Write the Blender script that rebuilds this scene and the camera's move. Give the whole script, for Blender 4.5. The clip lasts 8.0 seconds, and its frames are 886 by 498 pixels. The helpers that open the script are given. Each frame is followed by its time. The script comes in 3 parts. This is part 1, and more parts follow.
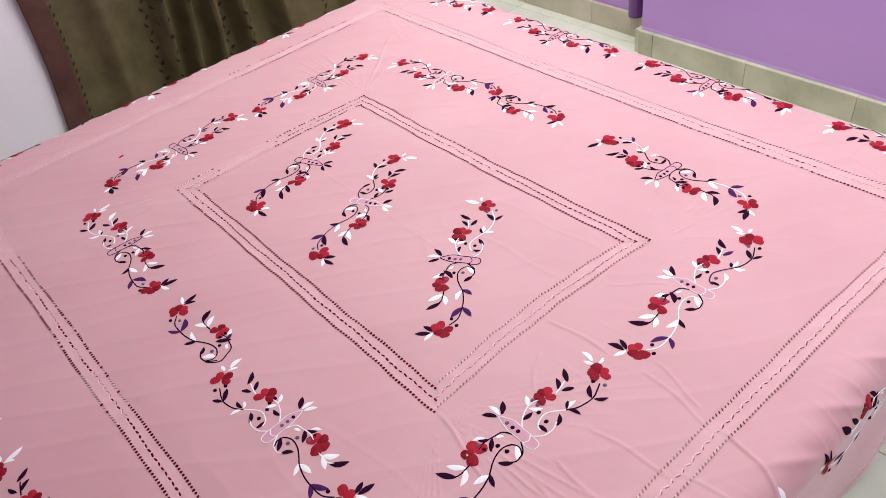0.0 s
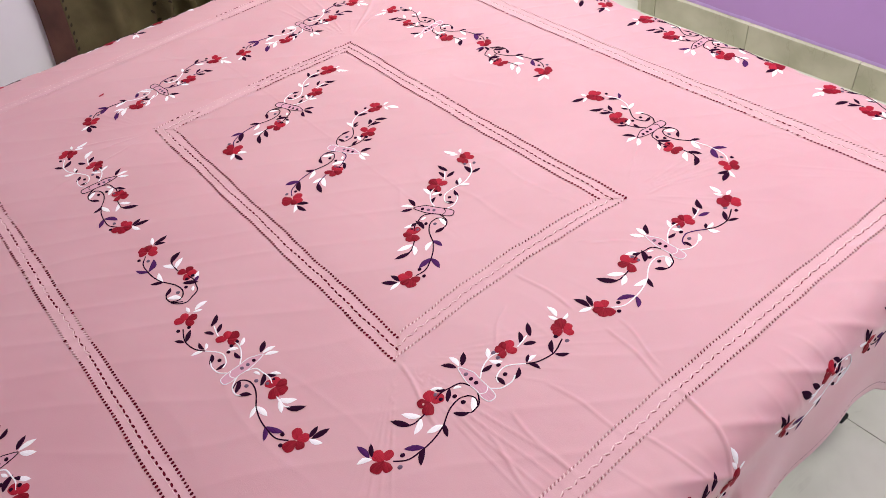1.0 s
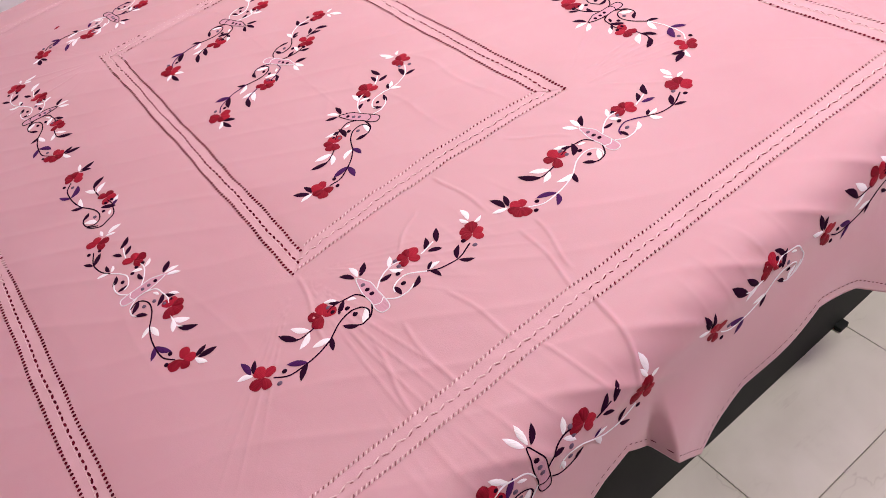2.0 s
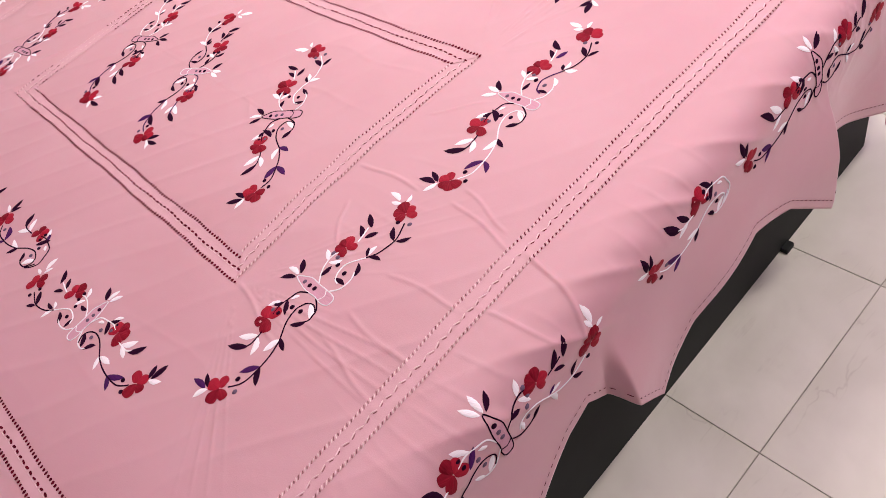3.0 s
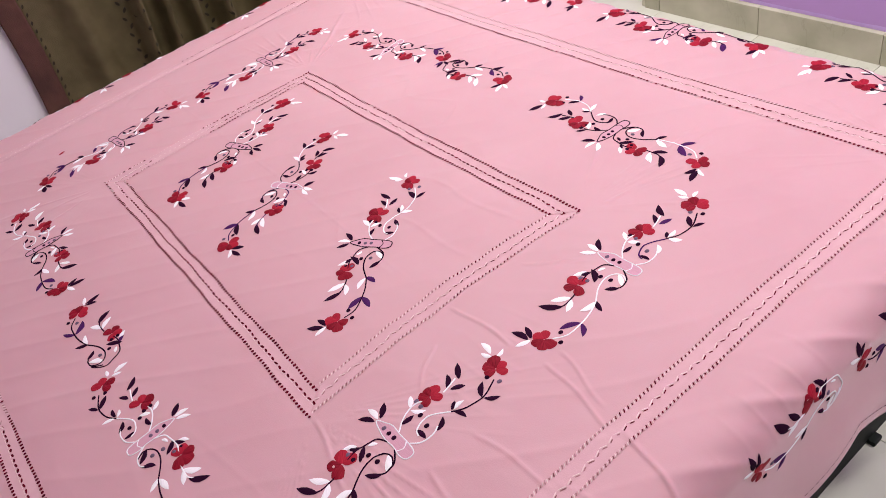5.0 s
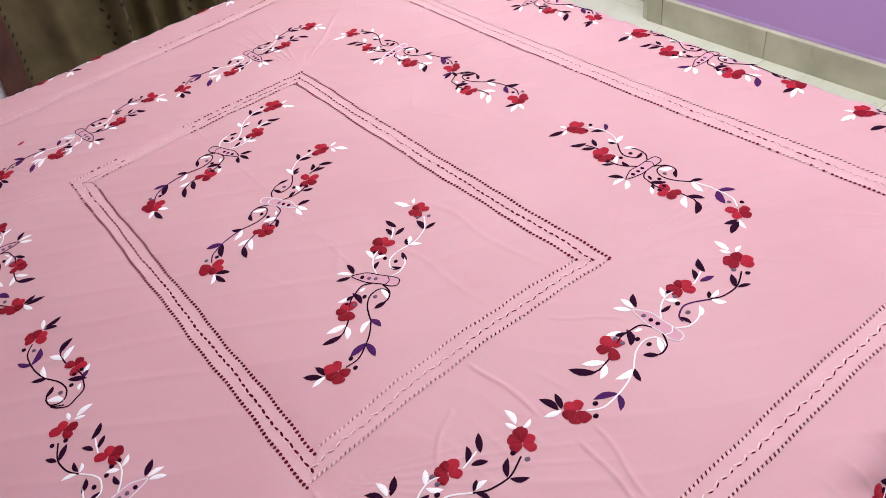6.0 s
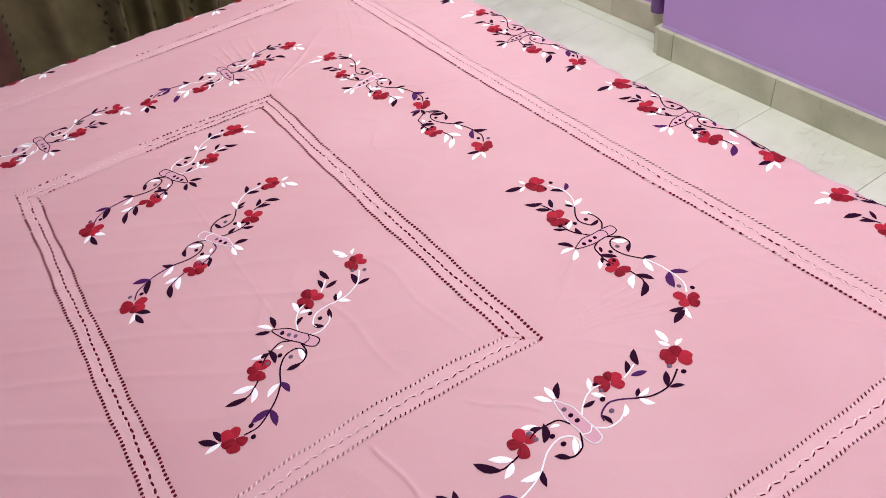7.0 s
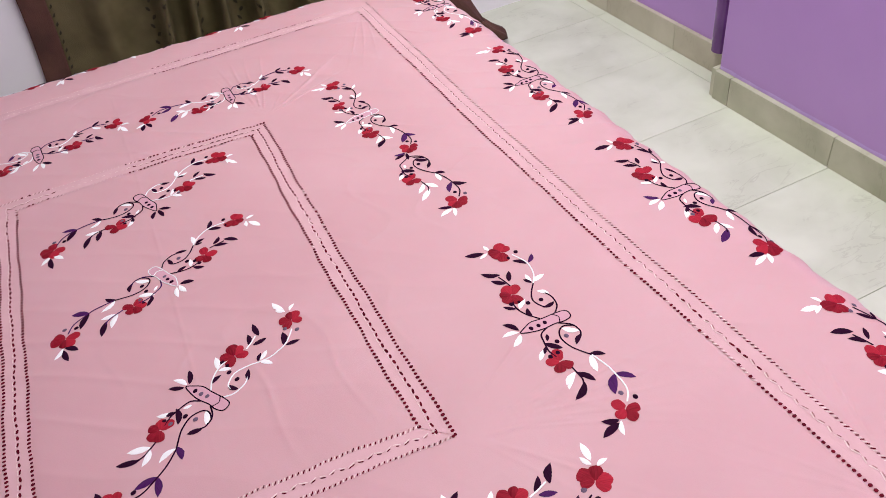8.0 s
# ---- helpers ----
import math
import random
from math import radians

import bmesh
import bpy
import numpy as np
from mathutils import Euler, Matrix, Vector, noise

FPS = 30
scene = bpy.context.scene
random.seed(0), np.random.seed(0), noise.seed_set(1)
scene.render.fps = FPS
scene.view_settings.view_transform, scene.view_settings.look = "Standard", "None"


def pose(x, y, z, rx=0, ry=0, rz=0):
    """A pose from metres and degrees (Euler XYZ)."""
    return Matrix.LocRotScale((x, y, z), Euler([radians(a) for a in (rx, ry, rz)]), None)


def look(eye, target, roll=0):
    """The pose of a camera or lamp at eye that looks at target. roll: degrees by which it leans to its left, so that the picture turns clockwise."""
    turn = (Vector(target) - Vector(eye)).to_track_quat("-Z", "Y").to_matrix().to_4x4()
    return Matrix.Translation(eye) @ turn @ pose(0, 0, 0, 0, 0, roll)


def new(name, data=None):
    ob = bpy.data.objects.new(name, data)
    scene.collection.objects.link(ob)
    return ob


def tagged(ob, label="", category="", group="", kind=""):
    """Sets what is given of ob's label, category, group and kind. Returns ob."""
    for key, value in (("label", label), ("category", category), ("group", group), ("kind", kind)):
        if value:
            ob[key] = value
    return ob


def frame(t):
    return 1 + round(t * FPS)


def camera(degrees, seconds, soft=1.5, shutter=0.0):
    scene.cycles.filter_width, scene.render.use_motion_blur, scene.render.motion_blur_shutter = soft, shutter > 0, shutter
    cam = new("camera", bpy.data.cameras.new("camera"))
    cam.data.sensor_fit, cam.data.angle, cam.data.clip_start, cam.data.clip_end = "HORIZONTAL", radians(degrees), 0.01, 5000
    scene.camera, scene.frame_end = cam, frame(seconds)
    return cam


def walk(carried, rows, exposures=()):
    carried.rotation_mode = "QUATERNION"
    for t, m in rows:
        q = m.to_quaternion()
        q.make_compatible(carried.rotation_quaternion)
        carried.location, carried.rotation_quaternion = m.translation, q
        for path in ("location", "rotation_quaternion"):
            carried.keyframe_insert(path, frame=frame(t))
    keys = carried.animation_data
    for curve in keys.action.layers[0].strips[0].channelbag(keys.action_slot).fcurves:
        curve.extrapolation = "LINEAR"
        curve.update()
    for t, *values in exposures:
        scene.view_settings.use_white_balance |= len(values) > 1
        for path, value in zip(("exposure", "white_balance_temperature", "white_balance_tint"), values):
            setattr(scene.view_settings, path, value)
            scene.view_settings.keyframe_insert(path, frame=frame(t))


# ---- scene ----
cam = camera(60.8, 8.0, soft=0.45)
PATH = [
    (0, (-0.39, -0.649, 1.53), (0.488, 0.594, 0.231), -9.5),
    (0.2, (-0.392, -0.64, 1.513), (0.512, 0.558, 0.191), -8.7),
    (0.5, (-0.394, -0.64, 1.513), (0.535, 0.493, 0.151), -6.9),
    (0.8, (-0.361, -0.653, 1.495), (0.524, 0.509, 0.129), -7.4),
    (1, (-0.343, -0.687, 1.498), (0.47, 0.516, 0.124), -8.1),
    (1.2, (-0.29, -0.715, 1.446), (0.439, 0.622, 0.15), -8.8),
    (1.5, (-0.214, -0.759, 1.406), (0.438, 0.612, 0.104), -10.8),
    (1.7, (-0.167, -0.778, 1.372), (0.444, 0.545, 0.002), -13.9),
    (2, (-0.123, -0.823, 1.343), (0.438, 0.439, -0.103), -18.0),
    (2.2, (-0.1, -0.842, 1.337), (0.432, 0.376, -0.158), -20.8),
    (3.3, (-0.085, -0.861, 1.33), (0.498, 0.336, -0.162), -26.0),
    (3.5, (-0.09, -0.856, 1.333), (0.482, 0.337, -0.166), -25.8),
    (4, (-0.096, -0.842, 1.347), (0.486, 0.373, -0.131), -23.6),
    (4.5, (-0.103, -0.816, 1.378), (0.589, 0.502, 0.042), -19.5),
    (4.7, (-0.105, -0.793, 1.378), (0.602, 0.554, 0.08), -18.6),
    (5.8, (-0.082, -0.597, 1.382), (0.597, 0.736, 0.054), -15.2),
    (6, (-0.081, -0.566, 1.374), (0.687, 0.701, 0.031), -11.7),
    (6.5, (-0.044, -0.531, 1.374), (0.782, 0.663, -0.001), -7.2),
    (6.8, (0.036, -0.54, 1.377), (0.79, 0.716, 0.016), -8.5),
    (7, (0.108, -0.558, 1.381), (0.821, 0.745, 0.041), -8.7),
    (7.2, (0.17, -0.576, 1.386), (0.854, 0.747, 0.051), -7.7),
    (7.5, (0.25, -0.597, 1.379), (0.906, 0.752, 0.056), -6.3),
    (8, (0.369, -0.553, 1.374), (0.887, 0.865, 0.062), -8.8),
]
EXPOSURES = [(0.0, 0.14, 6500, -1), (1.0, 0.17, 6600, 1), (1.5, 0.26, 6600, -2), (2.0, 0.11, 7100, 15), (3.5, 0.08, 7200, 17),
             (4.5, 0.02, 6900, 14), (6.0, 0.05, 6400, 1), (8.0, -0.1, 6400, 0)]
walk(cam, [(t, look(eye, target, roll)) for t, eye, target, roll in PATH], EXPOSURES)

# ---- world and lights ----
world = bpy.data.worlds.new("world")
scene.world = world
world.use_nodes = True
world.node_tree.nodes["Background"].inputs[0].default_value = (0.8, 0.85, 1.0, 1)
world.node_tree.nodes["Background"].inputs[1].default_value = 0.05


def added_area_light(x, y, z, sx, sy, watts):
    data = bpy.data.lights.new("unseen_area_light", "AREA")
    data.shape, data.size, data.size_y, data.energy = "RECTANGLE", sx, sy, watts
    data.color = (1.0, 0.97, 0.95)
    ob = new("unseen_area_light", data)
    ob.matrix_world = pose(x, y, z)
    return ob


# no fitting is in view: both area lights are added, placed to balance the brightness
added_area_light(1.5, -1.2, 2.6, 1.2, 0.3, 43)
added_area_light(1.25, 1.1, 2.55, 0.9, 1.4, 50)

# ---- measures of the room ----
H = 0.555                                  # top of the made bed
BX0, BX1, BY0, BY1 = -0.64, 1.165, -0.415, 1.49


# ---- materials ----
def nodes(name, rough=0.6, base=(0.5, 0.5, 0.5)):
    m = bpy.data.materials.new(name)
    m.use_nodes = True
    n, l = m.node_tree.nodes, m.node_tree.links
    b = n["Principled BSDF"]
    b.inputs["Base Color"].default_value = (*base, 1)
    b.inputs["Roughness"].default_value = rough
    return m, n, l, b


def mottled(name, c0, c1, scale=4.0, rough=0.6, bump=0.0, bump_scale=60.0, detail=6.0, sheen=0.0, metal=0.0):
    """A surface whose colour wanders between c0 and c1, with fine relief."""
    m, n, l, b = nodes(name, rough)
    tc = n.new("ShaderNodeTexCoord")
    t = n.new("ShaderNodeTexNoise")
    t.inputs["Scale"].default_value, t.inputs["Detail"].default_value = scale, detail
    r = n.new("ShaderNodeValToRGB")
    r.color_ramp.elements[0].color, r.color_ramp.elements[1].color = (*c0, 1), (*c1, 1)
    r.color_ramp.elements[0].position, r.color_ramp.elements[1].position = 0.3, 0.7
    l.new(tc.outputs["Object"], t.inputs["Vector"])
    l.new(t.outputs["Fac"], r.inputs["Fac"])
    l.new(r.outputs["Color"], b.inputs["Base Color"])
    b.inputs["Metallic"].default_value = metal
    if sheen:
        b.inputs["Sheen Weight"].default_value = sheen
    if bump:
        t2 = n.new("ShaderNodeTexNoise")
        t2.inputs["Scale"].default_value, t2.inputs["Detail"].default_value = bump_scale, 5
        l.new(tc.outputs["Object"], t2.inputs["Vector"])
        bp = n.new("ShaderNodeBump")
        bp.inputs["Strength"].default_value, bp.inputs["Distance"].default_value = bump, 0.01
        l.new(t2.outputs["Fac"], bp.inputs["Height"])
        l.new(bp.outputs["Normal"], b.inputs["Normal"])
    return m


def islands(name, c0, c1, rough, gloss=0.08):
    """Embroidery thread: each stitched patch takes a shade between c0 and c1, with satin grain along its stitches."""
    m, n, l, b = nodes(name, rough)
    g, tc = n.new("ShaderNodeNewGeometry"), n.new("ShaderNodeTexCoord")
    grain = n.new("ShaderNodeMapping")
    grain.inputs["Scale"].default_value = (0.07, 0.8, 1)
    l.new(tc.outputs["UV"], grain.inputs["Vector"])
    shift = n.new("ShaderNodeVectorMath")
    shift.operation = "MULTIPLY_ADD"
    shift.inputs[1].default_value = (31, 47, 13)
    l.new(g.outputs["Random Per Island"], shift.inputs[0])
    l.new(grain.outputs["Vector"], shift.inputs[2])
    t = n.new("ShaderNodeTexNoise")
    t.inputs["Scale"].default_value, t.inputs["Detail"].default_value = 1.0, 4
    l.new(shift.outputs[0], t.inputs["Vector"])
    a = n.new("ShaderNodeMath")
    a.operation = "MULTIPLY_ADD"
    a.inputs[1].default_value = 0.75
    l.new(g.outputs["Random Per Island"], a.inputs[0])
    s = n.new("ShaderNodeMath")
    s.operation = "MULTIPLY_ADD"
    s.inputs[1].default_value, s.inputs[2].default_value = 0.9, -0.3
    l.new(t.outputs["Fac"], s.inputs[0])
    l.new(s.outputs[0], a.inputs[2])
    r = n.new("ShaderNodeValToRGB")
    r.color_ramp.elements[0].color, r.color_ramp.elements[1].color = (*c0, 1), (*c1, 1)
    l.new(a.outputs[0], r.inputs["Fac"])
    l.new(r.outputs["Color"], b.inputs["Base Color"])
    bp = n.new("ShaderNodeBump")
    bp.inputs["Strength"].default_value, bp.inputs["Distance"].default_value = 0.5, 0.0015
    l.new(t.outputs["Fac"], bp.inputs["Height"])
    l.new(bp.outputs["Normal"], b.inputs["Normal"])
    b.inputs["Specular IOR Level"].default_value = gloss
    return m


def cotton(name):
    """Pink cotton: woven grain, faint tonal wandering and long soft pressing creases."""
    m, n, l, b = nodes(name, 0.62)
    tc = n.new("ShaderNodeTexCoord")
    t = n.new("ShaderNodeTexNoise")
    t.inputs["Scale"].default_value, t.inputs["Detail"].default_value = 3.5, 7
    r = n.new("ShaderNodeValToRGB")
    r.color_ramp.elements[0].color, r.color_ramp.elements[1].color = (0.585, 0.298, 0.332, 1), (0.63, 0.336, 0.37, 1)
    r.color_ramp.elements[0].position, r.color_ramp.elements[1].position = 0.3, 0.7
    l.new(tc.outputs["Object"], t.inputs["Vector"])
    l.new(t.outputs["Fac"], r.inputs["Fac"])
    l.new(r.outputs["Color"], b.inputs["Base Color"])
    weave = n.new("ShaderNodeTexNoise")
    weave.inputs["Scale"].default_value, weave.inputs["Detail"].default_value = 700, 2
    l.new(tc.outputs["Object"], weave.inputs["Vector"])
    mp = n.new("ShaderNodeMapping")
    mp.inputs["Scale"].default_value, mp.inputs["Rotation"].default_value = (11, 5, 8), (0, 0, 0.35)
    soft = n.new("ShaderNodeTexNoise")
    soft.inputs["Scale"].default_value, soft.inputs["Detail"].default_value = 1.0, 6
    l.new(tc.outputs["Object"], mp.inputs["Vector"])
    l.new(mp.outputs["Vector"], soft.inputs["Vector"])
    b1, b2 = n.new("ShaderNodeBump"), n.new("ShaderNodeBump")
    b1.inputs["Strength"].default_value, b1.inputs["Distance"].default_value = 0.3, 0.004
    b2.inputs["Strength"].default_value, b2.inputs["Distance"].default_value = 0.15, 0.001
    l.new(soft.outputs["Fac"], b1.inputs["Height"])
    l.new(weave.outputs["Fac"], b2.inputs["Height"])
    l.new(b1.outputs["Normal"], b2.inputs["Normal"])
    l.new(b2.outputs["Normal"], b.inputs["Normal"])
    b.inputs["Subsurface Weight"].default_value, b.inputs["Subsurface Scale"].default_value = 0.25, 0.012
    b.inputs["Subsurface Radius"].default_value = (1.0, 0.35, 0.35)
    b.inputs["Specular IOR Level"].default_value = 0.6
    b.inputs["Sheen Weight"].default_value, b.inputs["Sheen Roughness"].default_value = 0.35, 0.4
    return m


def marble(name, c0, c1, vein, rough):
    """Polished stone: cloudy ground, thin veins, each slab its own cut."""
    m, n, l, b = nodes(name, rough)
    tc, oi = n.new("ShaderNodeTexCoord"), n.new("ShaderNodeObjectInfo")
    off = n.new("ShaderNodeVectorMath")
    off.operation = "MULTIPLY_ADD"
    off.inputs[1].default_value = (37, 53, 11)
    l.new(oi.outputs["Random"], off.inputs[0])
    l.new(tc.outputs["Object"], off.inputs[2])
    t = n.new("ShaderNodeTexNoise")
    t.inputs["Scale"].default_value, t.inputs["Detail"].default_value, t.inputs["Distortion"].default_value = 5, 8, 0.3
    v = n.new("ShaderNodeTexNoise")
    v.inputs["Scale"].default_value, v.inputs["Detail"].default_value, v.inputs["Distortion"].default_value = 7, 7, 0.6
    l.new(off.outputs[0], t.inputs["Vector"])
    stretch = n.new("ShaderNodeMapping")
    stretch.inputs["Rotation"].default_value, stretch.inputs["Scale"].default_value = (0, 0, 0.35), (0.8, 2.6, 1)
    l.new(off.outputs[0], stretch.inputs["Vector"])
    l.new(stretch.outputs["Vector"], v.inputs["Vector"])
    r = n.new("ShaderNodeValToRGB")
    r.color_ramp.elements[0].color, r.color_ramp.elements[1].color = (*c0, 1), (*c1, 1)
    r.color_ramp.elements[0].position, r.color_ramp.elements[1].position = 0.35, 0.65
    l.new(t.outputs["Fac"], r.inputs["Fac"])
    k = n.new("ShaderNodeValToRGB")
    k.color_ramp.elements[0].position, k.color_ramp.elements[0].color = 0.485, (0, 0, 0, 1)
    k.color_ramp.elements[1].position, k.color_ramp.elements[1].color = 0.515, (0, 0, 0, 1)
    e = k.color_ramp.elements.new(0.5)
    e.color = (0.3, 0.3, 0.3, 1)
    l.new(v.outputs["Fac"], k.inputs["Fac"])
    mix = n.new("ShaderNodeMix")
    mix.data_type = "RGBA"
    mix.inputs[7].default_value = (*vein, 1)
    patch = n.new("ShaderNodeMapRange")
    patch.inputs["From Min"].default_value, patch.inputs["From Max"].default_value = 0.5, 0.4
    l.new(t.outputs["Fac"], patch.inputs["Value"])
    part_of = n.new("ShaderNodeMath")
    part_of.operation = "MULTIPLY"
    l.new(k.outputs["Color"], part_of.inputs[0])
    l.new(patch.outputs["Result"], part_of.inputs[1])
    l.new(part_of.outputs[0], mix.inputs[0])
    l.new(r.outputs["Color"], mix.inputs[6])
    l.new(mix.outputs[2], b.inputs["Base Color"])
    return m


PINK = cotton("pink_cotton")
PURPLE = mottled("purple_wall_paint", (0.44, 0.25, 0.61), (0.50, 0.295, 0.67), 1.6, 0.4, 0.1, 18)
PURPLE_EDGE = mottled("fresh_purple_paint", (0.50, 0.33, 0.72), (0.60, 0.42, 0.82), 14, 0.5, 0.1, 40)
WHITE_WALL = mottled("white_wall_paint", (0.87, 0.84, 0.90), (0.92, 0.90, 0.94), 1.5, 0.6, 0.1, 20)
MARBLE = marble("floor_marble", (0.55, 0.565, 0.475), (0.66, 0.675, 0.585), (0.30, 0.29, 0.24), 0.42)
SKIRT = marble("skirting_marble", (0.40, 0.40, 0.29), (0.56, 0.55, 0.43), (0.24, 0.22, 0.16), 0.5)
SKIRT_WARM = marble("recess_marble", (0.47, 0.43, 0.33), (0.58, 0.54, 0.43), (0.28, 0.24, 0.18), 0.4)
PLAIN_WALL = mottled("unseen_wall_paint", (0.60, 0.55, 0.60), (0.66, 0.61, 0.66), 1.5, 0.6, 0.1, 20)
GROUT = mottled("grout", (0.10, 0.095, 0.08), (0.40, 0.39, 0.33), 7, 0.9)
RED_THREAD = islands("red_thread", (0.13, 0.0015, 0.010), (0.47, 0.020, 0.045), 0.55)
WHITE_THREAD = islands("white_thread", (0.70, 0.67, 0.71), (0.90, 0.88, 0.91), 0.5)
DARK_THREAD = islands("aubergine_thread", (0.007, 0.0012, 0.008), (0.025, 0.004, 0.021), 0.7, 0.03)
VIOLET_THREAD = islands("violet_thread", (0.018, 0.003, 0.028), (0.075, 0.015, 0.105), 0.6, 0.05)
SLATE_THREAD = islands("slate_thread", (0.06, 0.035, 0.065), (0.20, 0.14, 0.21), 0.6)
LILAC_THREAD = islands("lilac_net", (0.555, 0.30, 0.37), (0.60, 0.345, 0.42), 0.8)
# openwork tones: maroon and pale hold the threads' sheen, the third paints gap shade
HOLE = islands("maroon_thread_and_shade", (0.055, 0.003, 0.010), (0.14, 0.008, 0.020), 0.8, 0.04)
GAP_SHADE = islands("painted_gap_shade", (0.17, 0.060, 0.066), (0.44, 0.235, 0.25), 0.9, 0.03)
PALE = islands("pale_sheen_thread", (0.66, 0.47, 0.48), (0.80, 0.63, 0.62), 0.7)
SHEER = mottled("sheer_pink_cotton", (0.58, 0.338, 0.373), (0.62, 0.375, 0.41), 30, 0.8, 0.06, 500)
OLIVE = mottled("olive_cloth", (0.088, 0.069, 0.027), (0.138, 0.108, 0.048), 14, 0.7, 0.3, 300)
BROWN = mottled("brown_cloth", (0.066, 0.023, 0.017), (0.112, 0.042, 0.030), 14, 0.7, 0.3, 300)
BASE = mottled("bed_box_laminate", (0.008, 0.010, 0.010), (0.014, 0.018, 0.017), 6, 0.6)
BASE.node_tree.nodes["Principled BSDF"].inputs["Specular IOR Level"].default_value = 0.12


# ---- building helpers ----
def part(name, bm, material, parent=None, label="", smooth=False):
    """Links a bmesh as one mesh object, under parent where one is given."""
    me = bpy.data.meshes.new(name)
    bm.to_mesh(me)
    bm.free()
    me.materials.append(material)
    if smooth:
        me.polygons.foreach_set("use_smooth", [True] * len(me.polygons))
    ob = new(name, me)
    if parent:
        ob.parent = parent
    if label:
        ob["label"] = label
    return ob


def box(x0, x1, y0, y1, z0, z1, bevel=0.0):
    bm = bmesh.new()
    bmesh.ops.create_cube(bm, size=1)
    for v in bm.verts:
        v.co = Vector(((x0 + x1) / 2 + v.co.x * (x1 - x0), (y0 + y1) / 2 + v.co.y * (y1 - y0), (z0 + z1) / 2 + v.co.z * (z1 - z0)))
    if bevel:
        bmesh.ops.bevel(bm, geom=bm.edges[:], offset=bevel, segments=2, affect="EDGES", profile=0.6)
    return bm


def structure(name, bm, material, label, smooth=False):
    return tagged(part(name, bm, material, smooth=smooth), label, name.split("_")[0], kind="structure")


# ---- the room ----
RX0, RX1, RY0, RY1, RZ = -2.2, 2.02, -2.8, 2.205, 2.85
structure("floor", box(RX0 - 0.2, 2.5, RY0 - 0.2, RY1 + 0.2, -0.12, -0.004), GROUT, "pale marble tiled floor with thin dark joints")
# ceiling, west and south walls are unseen, added pale so that light bounces
structure("ceiling", box(RX0 - 0.2, 2.5, RY0 - 0.2, RY1 + 0.2, RZ, RZ + 0.12), WHITE_WALL, "unseen white ceiling added to close the room and bounce light")
structure("wall_east", box(RX1, 2.5, RY0, 1.12, -0.004, RZ, 0.004), PURPLE, "purple painted wall above a stone skirting")
structure("wall_east_recess", box(2.13, 2.5, 1.12, RY1, -0.004, RZ), PURPLE, "purple painted recessed wall beside a pipe")
structure("wall_west", box(RX0 - 0.2, RX0, RY0, RY1, -0.004, RZ), PLAIN_WALL, "unseen pale wall added to close the room and bounce light")
structure("wall_south", box(RX0 - 0.2, 2.5, RY0 - 0.2, RY0, -0.004, RZ), PLAIN_WALL, "unseen pale wall added to close the room and bounce light")
structure("wall_north", box(RX0 - 0.2, 2.5, RY1, RY1 + 0.2, -0.004, RZ), WHITE_WALL, "white painted wall behind the curtain")

# ---- the bed ----
bed = tagged(part("bed", box(BX0 + 0.03, BX1 - 0.03, BY0 - 0.003, BY1 - 0.03, 0.0, 0.33, 0.006), BASE), "dark laminated box bed under a pink sheet", "bed")
part("foot", box(0.803, 0.829, BY0 - 0.018, BY0 - 0.001, 0.0, 0.014, 0.004), BASE, bed, "small dark foot block at the base")
part("mattress", box(BX0 + 0.035, BX1 - 0.035, BY0 + 0.012, BY1 - 0.035, 0.33, H - 0.035, 0.03), WHITE_WALL, bed, "white mattress under the sheet")

# The sheet is worked out flat, in u and v, and then laid over the bed: it lies level inside the
# rectangle EU x EV, turns over the rounded edges and hangs down outside it.
EDGE = 0.062
EU0, EU1, EV0, EV1 = BX0 + EDGE, BX1 - EDGE + 0.005, -0.40, BY1 - 0.05
HEM_U = [-0.9, -0.2, 0.077, 0.158, 0.205, 0.235, 0.262, 0.345, 0.44, 0.6, 0.70, 0.81, 0.84, 0.93, 1.05, 1.5]
HEM_Z = [0.25, 0.27, 0.29, 0.352, 0.370, 0.335, 0.30, 0.185, 0.275, 0.325, 0.28, 0.18, 0.295, 0.258, 0.195, 0.20]
CREASES = [(0.265, 1.32, 0.262, 0.10, 0.0007, 0.003), (0.267, 0.0, 0.276, -0.13, 0.0026, 0.0032),
           (0.285, -0.19, 0.262, -0.33, 0.0026, 0.0032), (0.163, -0.33, 0.196, -0.46, 0.0022, 0.0032),
           (0.275, -0.34, 0.229, -0.50, 0.0038, 0.0042), (0.141, -0.20, 0.158, -0.34, 0.0020, 0.0035),
           (0.015, -0.20, -0.008, -0.34, 0.0018, 0.004), (0.063, -0.20, 0.055, -0.34, 0.0018, 0.004),
           (0.0, -0.01, -0.03, -0.15, 0.0022, 0.0035), (0.312, -0.19, 0.284, -0.30, 0.0022, 0.0032),
           (0.40, -0.02, 0.47, -0.10, 0.0016, 0.0032), (0.58, -0.02, 0.70, -0.06, 0.0018, 0.0032), (0.20, -0.04, 0.13, -0.09, 0.0018, 0.0032)]


def smoothstep(a, b, x):
    t = np.clip((x - a) / (b - a), 0, 1)
    return t * t * (3 - 2 * t)


